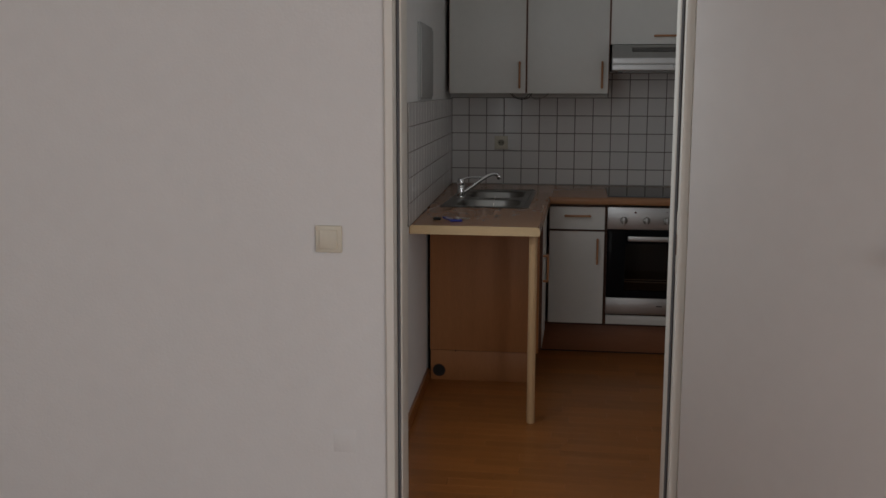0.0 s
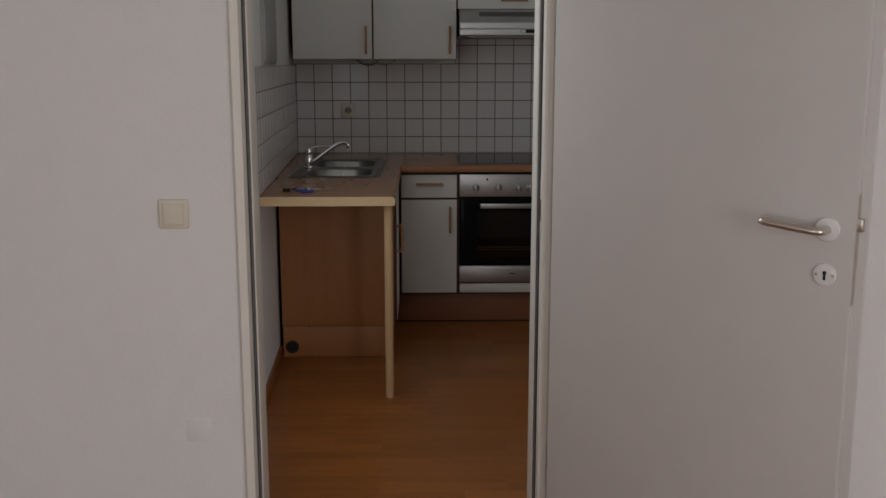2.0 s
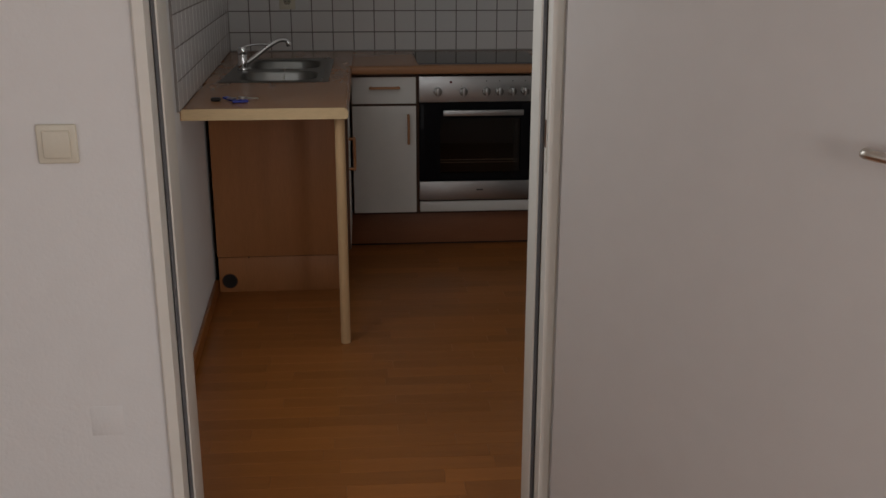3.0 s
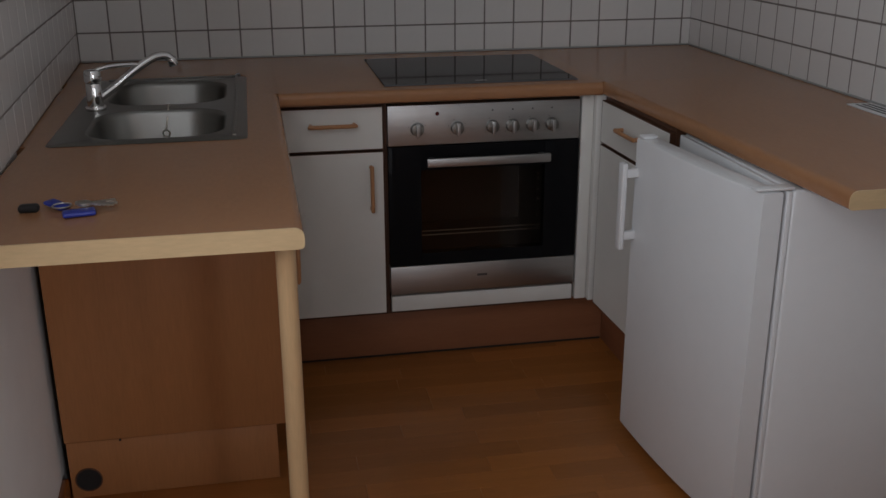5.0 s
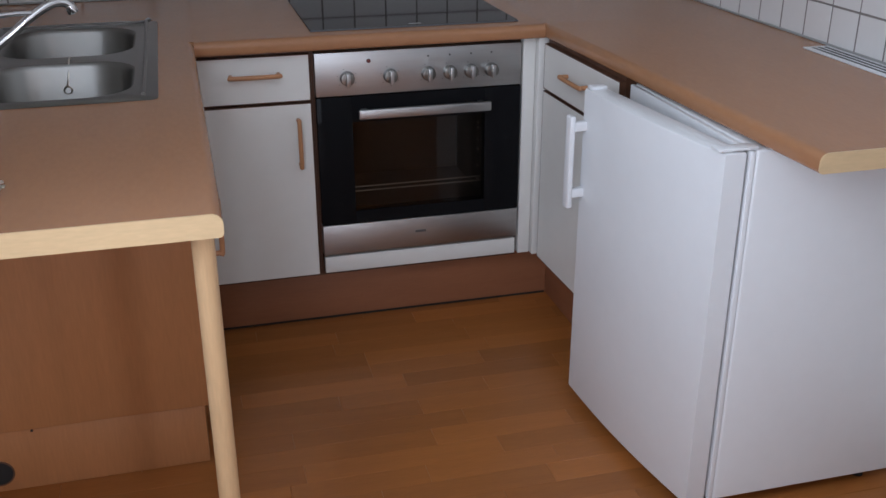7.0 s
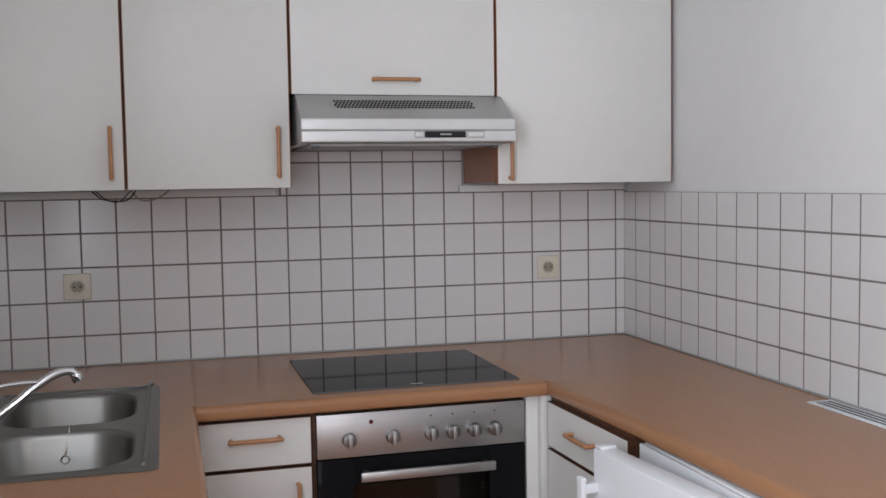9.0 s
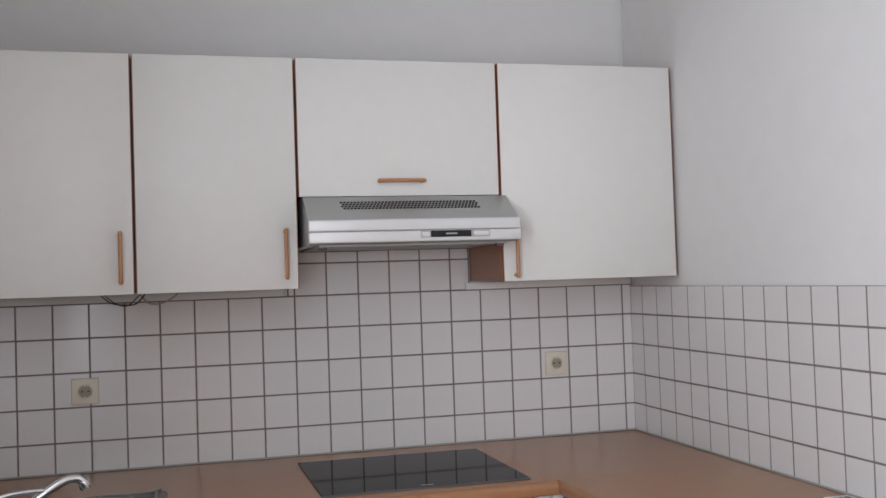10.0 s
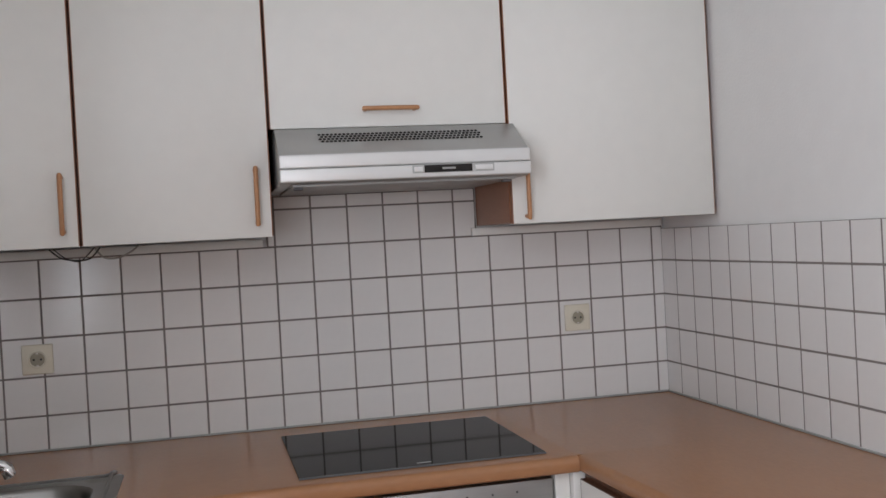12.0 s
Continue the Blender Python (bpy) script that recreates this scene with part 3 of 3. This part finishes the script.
# hob
hob = thing("hob", "black glass ceramic hob in the worktop", "hob", "", pose(0, 0, 0))
part("glass_top", loft([rounded(-1.248, -0.670, -0.658, -0.150, 0.006, ZT + 0.0008), rounded(-1.248, -0.670, -0.658, -0.150, 0.006, ZT + 0.0045), rounded(-1.2475, -0.6695, -0.6585, -0.1505, 0.006, ZT + 0.0052)], True, True), BLACKG, hob)
part("front_trim", boxm((-1.2485, -0.6735, ZT + 0.0004), (-0.6575, -0.6705, ZT + 0.0050), 0.0008), RUBBER, hob, "thin dark edge trim")
part("mark", boxm((-0.970, -0.652, ZT + 0.0050), (-0.935, -0.645, ZT + 0.0056)), GREYBOX, hob)

# unit under the right run
u = thing("base_cabinet", "white base cabinet with drawer partly hidden by the fridge", "cabinet", "kitchen base cabinets", pose(-0.6, -0.7, 0, 0, 0, 2.2) @ pose(0.6, 0.7, 0))
part("body", boxm((-0.582, -1.205, 0.165), (-0.10, -0.725, ZB - 0.001)), BROWN, u, "brown carcass")
d = edged_front("drawer", (-0.600, -1.205, 0.7010), (-0.583, -0.737, 0.829), u, 0)
bow_handle(d, (-0.600, -0.965, 0.772), 0.140, (0, 1, 0), (-1, 0, 0))
d = edged_front("door", (-0.600, -1.205, 0.1755), (-0.583, -0.737, 0.6945), u, 0)
bow_handle(d, (-0.600, -1.16, 0.60), 0.140, (0, 0, 1), (-1, 0, 0))

# unit under the sink
u = thing("sink_cabinet", "beech-panelled sink cabinet with white doors under the worktop", "cabinet", "kitchen base cabinets", pose(0, 0, 0))
part("body", boxm((-2.12, -1.292, 0.165), (-1.600, -0.70, 0.700)), BROWN, u, "brown carcass")
part("back_panel", boxm((-2.130, -1.312, 0.158), (-1.585, -1.293, ZB - 0.001), 0.001), PANEL, u, "wide beech laminate end panel")
d = edged_front("door", (-1.588, -1.292, 0.1755), (-1.570, -0.86, 0.829), u, 0)
bow_handle(d, (-1.570, -1.262, 0.580), 0.140, (0, 0, 1), (1, 0, 0))
kick = part("kick_panel", boxm((-2.128, -1.306, 0.001), (-1.622, -1.290, 0.1545), 0.001), PANEL, u, "beech laminate kick panel")
part("kick_side", boxm((-1.638, -1.289, 0.001), (-1.622, -0.64, 0.1545)), PANEL, u)
part("pipe_hole", rod((-2.085, -1.3055, 0.050), (-2.085, -1.3072, 0.050), 0.031, 28), DARK, kick, "round dark pipe hole")
part("hole_lining", tube([(-2.085 + 0.031 * math.cos(k * 0.2618), -1.3068, 0.050 + 0.031 * math.sin(k * 0.2618)) for k in range(24)], 0.0022, 6, True, 1), BROWN, kick)
part("screw", rod((-2.00, -1.311, 0.155), (-2.00, -1.3135, 0.155), 0.003, 8), DARK, u)

plinth = thing("plinth", "reddish beech laminate plinth under the units", "plinth", "", pose(0, 0, 0))
part("back_run", boxm((-1.621, -0.640, 0.001), (-0.530, -0.622, 0.164), 0.001), PLINTH, plinth)
part("right_run", boxm((-0.530, -1.20, 0.001), (-0.512, -0.6215, 0.164), 0.001), PLINTH, plinth)
part("floor_gap", boxm((-1.60, -0.6425, 0.0004), (-0.533, -0.6405, 0.006)), DARK, plinth)

# ---- fridge, its door ajar ----
fridge = thing("fridge", "white under-counter fridge with its door slightly ajar", "fridge", "", pose(0, 0, 0))
FY0, FY1 = -1.785, -1.245
part("body", boxm((-0.560, FY0, 0.030), (-0.110, FY1, 0.836), 0.006, 3), WHITEP, fridge)
part("front_flange", boxm((-0.572, FY0 + 0.001, 0.032), (-0.5605, FY1 - 0.001, 0.834), 0.003), WHITEP, fridge)
part("foot", rod((-0.53, FY0 + 0.04, 0.0), (-0.53, FY0 + 0.04, 0.031), 0.014, 14), DARK, fridge)
part("foot", rod((-0.53, FY1 - 0.04, 0.0), (-0.53, FY1 - 0.04, 0.031), 0.014, 14), DARK, fridge)
part("foot", rod((-0.16, FY0 + 0.04, 0.0), (-0.16, FY0 + 0.04, 0.031), 0.014, 14), DARK, fridge)
part("hinge_bracket", boxm((-0.640, FY0 + 0.004, 0.8365), (-0.555, FY0 + 0.034, 0.8425), 0.002), WHITEP, fridge)
part("hinge_bracket", boxm((-0.600, FY0 + 0.004, 0.020), (-0.545, FY0 + 0.030, 0.027), 0.001), NICKEL, fridge)
DPOSE = pose(-0.580, FY0 + 0.004, 0.0, 0, 0, 6.5)
L = FY1 - FY0
prof = [(0.0, 0.0), (0.0, L)]
for k in range(13):
    s = k / 12
    prof.append((-0.043 - 0.016 * math.sin(math.pi * (0.08 + 0.84 * s)), L - s * L))
bm = extrude_profile(prof, "z", 0.030, 0.8345)
es = [e for e in bm.edges if abs(e.verts[0].co.z - e.verts[1].co.z) < 1e-6]
bmesh.ops.bevel(bm, geom=es, offset=0.006, segments=2, affect="EDGES", profile=0.5)
fd = part("door", bm, WHITEP, fridge)
fd.matrix_basis = DPOSE
ob = part("gasket", boxm((0.0005, 0.012, 0.045), (0.009, L - 0.012, 0.820), 0.002), RUBBER, fridge, "dark grey door gasket")
ob.matrix_basis = DPOSE
h = part("handle", boxm((-0.092, L - 0.022, 0.545), (-0.078, L + 0.004, 0.773), 0.004, 3), WHITEP, fd, "white bar handle")
for z in (0.570, 0.735):
    part("handle_post", boxm((-0.080, L - 0.020, z), (-0.044, L - 0.002, z + 0.022), 0.002), WHITEP, fd)
ob = part("hinge_cap", boxm((-0.045, L - 0.03, 0.834), (-0.005, L - 0.006, 0.842), 0.002), WHITEP, fridge)
ob.matrix_basis = DPOSE

# ---- ventilation grille in the worktop ----
gr = thing("vent_grille", "white slotted ventilation grille let into the worktop", "grille", "", pose(-0.086, -1.197, ZT))
part("frame", boxm((0, -0.40, 0.0003), (0.070, 0, 0.004), 0.001), WHITEP, gr)
for k in range(3):
    part("slot", boxm((0.014 + k * 0.017, -0.385, 0.0036), (0.022 + k * 0.017, -0.015, 0.0046)), INK, gr)

# ---- wall cabinets ----
ZC0, ZC1, YC = 1.438, 2.129, -0.366


def wall_cabinet(x0, x1, z0, label, handle):
    c = thing("wall_cabinet", label, "cabinet", "kitchen wall cabinets", pose(0, 0, 0))
    part("body", boxm((x0 + 0.0008, YC + 0.021, z0 + 0.004), (x1 - 0.0008, -0.005, ZC1 - 0.003)), PLINTH if x0 > -1 else BROWN, c, "brown wood-grain carcass")
    d = part("door", boxm((x0 + 0.0048, YC, z0), (x1 - 0.0048, YC + 0.018, ZC1), 0.0018), FRONT, c)
    for ex in (x0 + 0.0046, x1 - 0.0046):
        part("edge_band", boxm((ex - 0.0016, YC + 0.001, z0 + 0.001), (ex + 0.0016, YC + 0.019, ZC1 - 0.001)), PLINTH, d, "brown edge banding")
    (hx, hz), along = handle
    bow_handle(d, (hx, YC, hz), 0.146, along, (0, -1, 0))
    return c


V, HZ = (0, 0, 1), (1, 0, 0)
wall_cabinet(-2.168, -1.719, ZC0, "white wall cabinet with a beech bow handle", ((-1.757, 1.542), V))
wall_cabinet(-1.719, -1.251, ZC0, "white wall cabinet with a beech bow handle beside the hood", ((-1.291, 1.542), V))
wall_cabinet(-1.251, -0.614, 1.712, "short white wall cabinet above the cooker hood", ((-0.935, 1.757), HZ))
wall_cabinet(-0.614, -0.005, ZC0, "wide white corner wall cabinet with brown side", ((-0.571, 1.524), V))
for a, b in ((-2.15, -1.262), (-0.634, -0.012)):
    rail = thing("mounting_rail", "white mounting batten under the wall cabinets", "rail", "", pose(0, 0, 0))
    part("batten", boxm((a, -0.024, 1.4125), (b, -0.0065, 1.4355), 0.001), FRONT, rail)

# ---- cooker hood ----
hood = thing("cooker_hood", "silver slim cooker hood under the wall cabinet", "cooker hood", "", pose(0, 0, 0))
HX0, HX1 = -1.238, -0.602
part("body", extrude_profile([(-0.006, 1.562), (-0.006, 1.709), (-0.376, 1.709), (-0.492, 1.634), (-0.492, 1.572), (-0.480, 1.562)], "x", HX0, HX1), SILVER, hood)
vis = part("visor", boxm((HX0 - 0.002, -0.506, 1.599), (HX1 + 0.002, -0.4925, 1.632), 0.004, 3), SILVERL, hood, "pale silver front visor")
part("visor_lower", boxm((HX0 - 0.002, -0.508, 1.565), (HX1 + 0.002, -0.4925, 1.5975), 0.004, 3), SILVERL, hood, "pale silver front lip")
pan = part("switch_panel", boxm((-0.912, -0.5105, 1.576), (-0.700, -0.5075, 1.5965)), SILVER, hood)
part("display", boxm((-0.882, -0.5125, 1.577), (-0.758, -0.5100, 1.5955), 0.0008), DARK, pan, "black switch window")
part("badge", boxm((-0.836, -0.5132, 1.584), (-0.802, -0.5124, 1.589)), GREYBOX, pan)
for a in (-0.908, -0.750):
    part("slider", boxm((a, -0.5135, 1.579), (a + (0.022 if a < -0.8 else 0.046), -0.5100, 1.592), 0.001), SILVERL, pan)
part("grease_filter", boxm((HX0 + 0.03, -0.47, 1.5555), (HX1 - 0.03, -0.06, 1.5615), 0.001), GREYBOX, hood, "grey underside grease filter")
for ax in (HX0 + 0.035, HX1 - 0.06):
    part("filter_clip", boxm((ax, -0.462, 1.549), (ax + 0.022, -0.438, 1.556), 0.001), RUBBER, hood)
# perforated strip on the sloping top
n_, sl = 40, Vector((0, -0.116, -0.075)).normalized()
nrm = Vector((0, -0.075, 0.116)).normalized()
bm = bmesh.new()
for r_ in range(4):
    for k in range(n_):
        c = Vector((-1.128 + k * 0.0106 + (r_ % 2) * 0.0053, -0.376, 1.709)) + sl * (0.036 + r_ * 0.0125)
        add_rod(bm, c - nrm * 0.0006, c + nrm * 0.0012, 0.0041, 8)
tagged(part("hole_pattern", bm, DARK, hood, "rows of round air holes"), kind="stuff")

# ---- loose cables under the wall cabinets ----
cab = thing("cable", "thin dark cable loop hanging under the wall cabinet", "cable", "", pose(0, 0, 0))
part("wire", tube([(-1.83, -0.10, 1.436), (-1.80, -0.11, 1.412), (-1.76, -0.115, 1.404), (-1.725, -0.115, 1.408), (-1.700, -0.10, 1.436)], 0.0022, 8), CABLE, cab)
part("wire", tube([(-1.82, -0.09, 1.436), (-1.785, -0.10, 1.408), (-1.75, -0.105, 1.403), (-1.715, -0.10, 1.436)], 0.0018, 8), CABLE, cab)
cab = thing("cable", "thin pale cable loop hanging under the wall cabinet", "cable", "", pose(0, 0, 0))
part("wire", tube([(-1.715, -0.10, 1.436), (-1.69, -0.11, 1.408), (-1.655, -0.11, 1.405), (-1.62, -0.11, 1.420), (-1.60, -0.10, 1.437)], 0.0026, 8), CABLEW, cab)

# ---- left wall: metal flap, baseboard ----
LWP = pose(-W, 0, 0, 0, 0, 2.5)
flap = thing("wall_flap", "grey sheet metal flap on the kitchen side wall", "wall panel", "", LWP)
part("frame", boxm((-0.0055, -1.66, 1.412), (0.006, -1.16, 1.760), 0.001), GREYBOX, flap)
part("lid", boxm((0.0062, -1.645, 1.425), (0.013, -1.175, 1.745), 0.002), GREYBOX, flap)
bb = structure("baseboard", boxm((-0.0055, -3.0, 0.0), (0.010, -1.30, 0.055), 0.003), OAK, "oak baseboard along the kitchen wall")
bb.matrix_world = LWP
bb = structure("baseboard", boxm((JR + 0.06, DK + 0.0005, 0.0), (-0.2, DK + 0.0145, 0.055), 0.003), OAK, "oak baseboard along the kitchen wall")


# ---- tiles ----
P_, J_ = 0.108, 0.0047
TILES = {}


def tile_mesh(w, h):
    key_ = (round(w, 4), round(h, 4))
    if key_ not in TILES:
        ob_ = link("tile", boxm((0, -0.0042, 0), (w, 0.0018, h), 0.0011, 1), TILE)
        TILES[key_] = ob_.data
        bpy.data.objects.remove(ob_)
    return TILES[key_]


def tile_field(parent, place, cols, rows):
    """Tiles as pieces of a wall; cols and rows are (start, end) pairs along and up."""
    for a, b in cols:
        for z0, z1 in rows:
            t_ = new("tile", tile_mesh(b - a - J_, z1 - z0 - J_))
            t_.parent = parent
            t_.matrix_basis = parent.matrix_basis.inverted() @ place @ pose(a + J_ / 2, random.uniform(-0.0003, 0.0002), z0 + J_ / 2, random.uniform(-0.12, 0.12), 0, random.uniform(-0.12, 0.12))


def grout(parent, place, lo, hi):
    g = part("grout", boxm(lo, hi), GROUT, parent, "grey tile grout")
    g.matrix_basis = parent.matrix_basis.inverted() @ place


Z0 = 1.411
rows = [(Z0 - (k + 1) * P_, Z0 - k * P_) for k in range(4)] + [(ZT + 0.002, Z0 - 4 * P_)]
x_first = -0.0375
cols = [(x_first, -0.0005)] + [(x_first - (k + 1) * P_, x_first - k * P_) for k in range(19)] + [(-W + 0.004, x_first - 19 * P_)]
cols = [c for c in cols if c[1] - c[0] > 0.01]
I4 = Matrix()
tile_field(wall_back, I4, cols, rows)
hood_cols = [(max(a, -1.247), min(b, -0.617)) for a, b in cols if b > -1.243 and a < -0.63]
hood_cols = [c for c in hood_cols if c[1] - c[0] > 0.012]
tile_field(wall_back, I4, hood_cols, [(Z0, Z0 + P_), (Z0 + P_, Z0 + 1.36 * P_)])
grout(wall_back, I4, (-W, -0.0035, ZT + 0.001), (-0.001, 0.0055, Z0 + 0.0015))
grout(wall_back, I4, (-1.249, -0.0035, Z0 + 0.0016), (-0.616, 0.0055, Z0 + 1.36 * P_))

RP = pose(0, 0, 0, 0, 0, -90)
rcols = [(0.004, 0.097)] + [(0.097 + k * P_, 0.097 + (k + 1) * P_) for k in range(18)]
rrows = [(z0, min(z1, 1.405)) for z0, z1 in rows]
tile_field(wall_right, RP, rcols, rrows)
grout(wall_right, RP, (0.002, -0.0035, ZT + 0.001), (0.097 + 18 * P_, 0.0055, 1.4035))
LP = pose(-W, 0, 0, 0, 0, 2.5) @ pose(0, 0, 0, 0, 0, 90)
lcols = [(-0.097 - (k + 1) * P_, -0.097 - k * P_) for k in range(18)] + [(-0.097, -0.004)]
tile_field(wall_left, LP, lcols, rrows)
grout(wall_left, LP, (-0.097 - 18 * P_, -0.0035, ZT + 0.001), (-0.002, 0.0055, 1.4035))
seal_strip = thing("worktop_seal", "grey silicone joint between worktop and tiles", "sealant", "", pose(0, 0, 0))
part("strip", boxm((-W + 0.01, -0.0085, ZT + 0.0002), (-0.01, -0.0045, ZT + 0.006), 0.001), GREYBOX, seal_strip)
ob = part("strip", boxm((-0.0085, -1.96, ZT + 0.0002), (-0.0045, -0.01, ZT + 0.006), 0.001), GREYBOX, seal_strip)

# ---- parquet strips ----
SW, rng = 0.071, random.Random(4)
STRIPS = {}


def strip_mesh(w):
    key_ = round(w, 3)
    if key_ not in STRIPS:
        ob_ = link("plank", boxm((0, 0, -0.0058), (key_ - 0.0005, SW - 0.0004, 0.0), 0.0003, 1), OAK)
        STRIPS[key_] = ob_.data
        bpy.data.objects.remove(ob_)
    return STRIPS[key_]


rest = bmesh.new()
y = -0.60
row = 0
while y > -8.2:
    x_lo, x_hi = (-2.17, -0.02) if y > -3.20 else (-4.6, 2.4)
    x = x_lo - rng.choice((0.05, 0.12, 0.2, 0.27, 0.34))
    while x < x_hi:
        w = rng.choice((0.32, 0.36, 0.40, 0.44, 0.48))
        if x < x_lo:
            w, x = max(0.08, round(x + w - x_lo, 2)), x_lo
        w = min(w, max(0.05, round(x_hi - x, 2)))
        if y > -3.30:
            p = new("plank", strip_mesh(w))
            p.parent = floor
            p.location = (x, y - SW, 0)
        else:
            w2 = min(w * 2, x_hi - x + 0.0008)
            add_box(rest, (x, y - SW, -0.0058), (x + w2 - 0.0008, y - 0.0007, 0.0))
            w = w2
        x += w
    y -= SW
    row += 1
tagged(part("parquet_rest", rest, OAK, floor, "oak parquet strips"), kind="stuff")
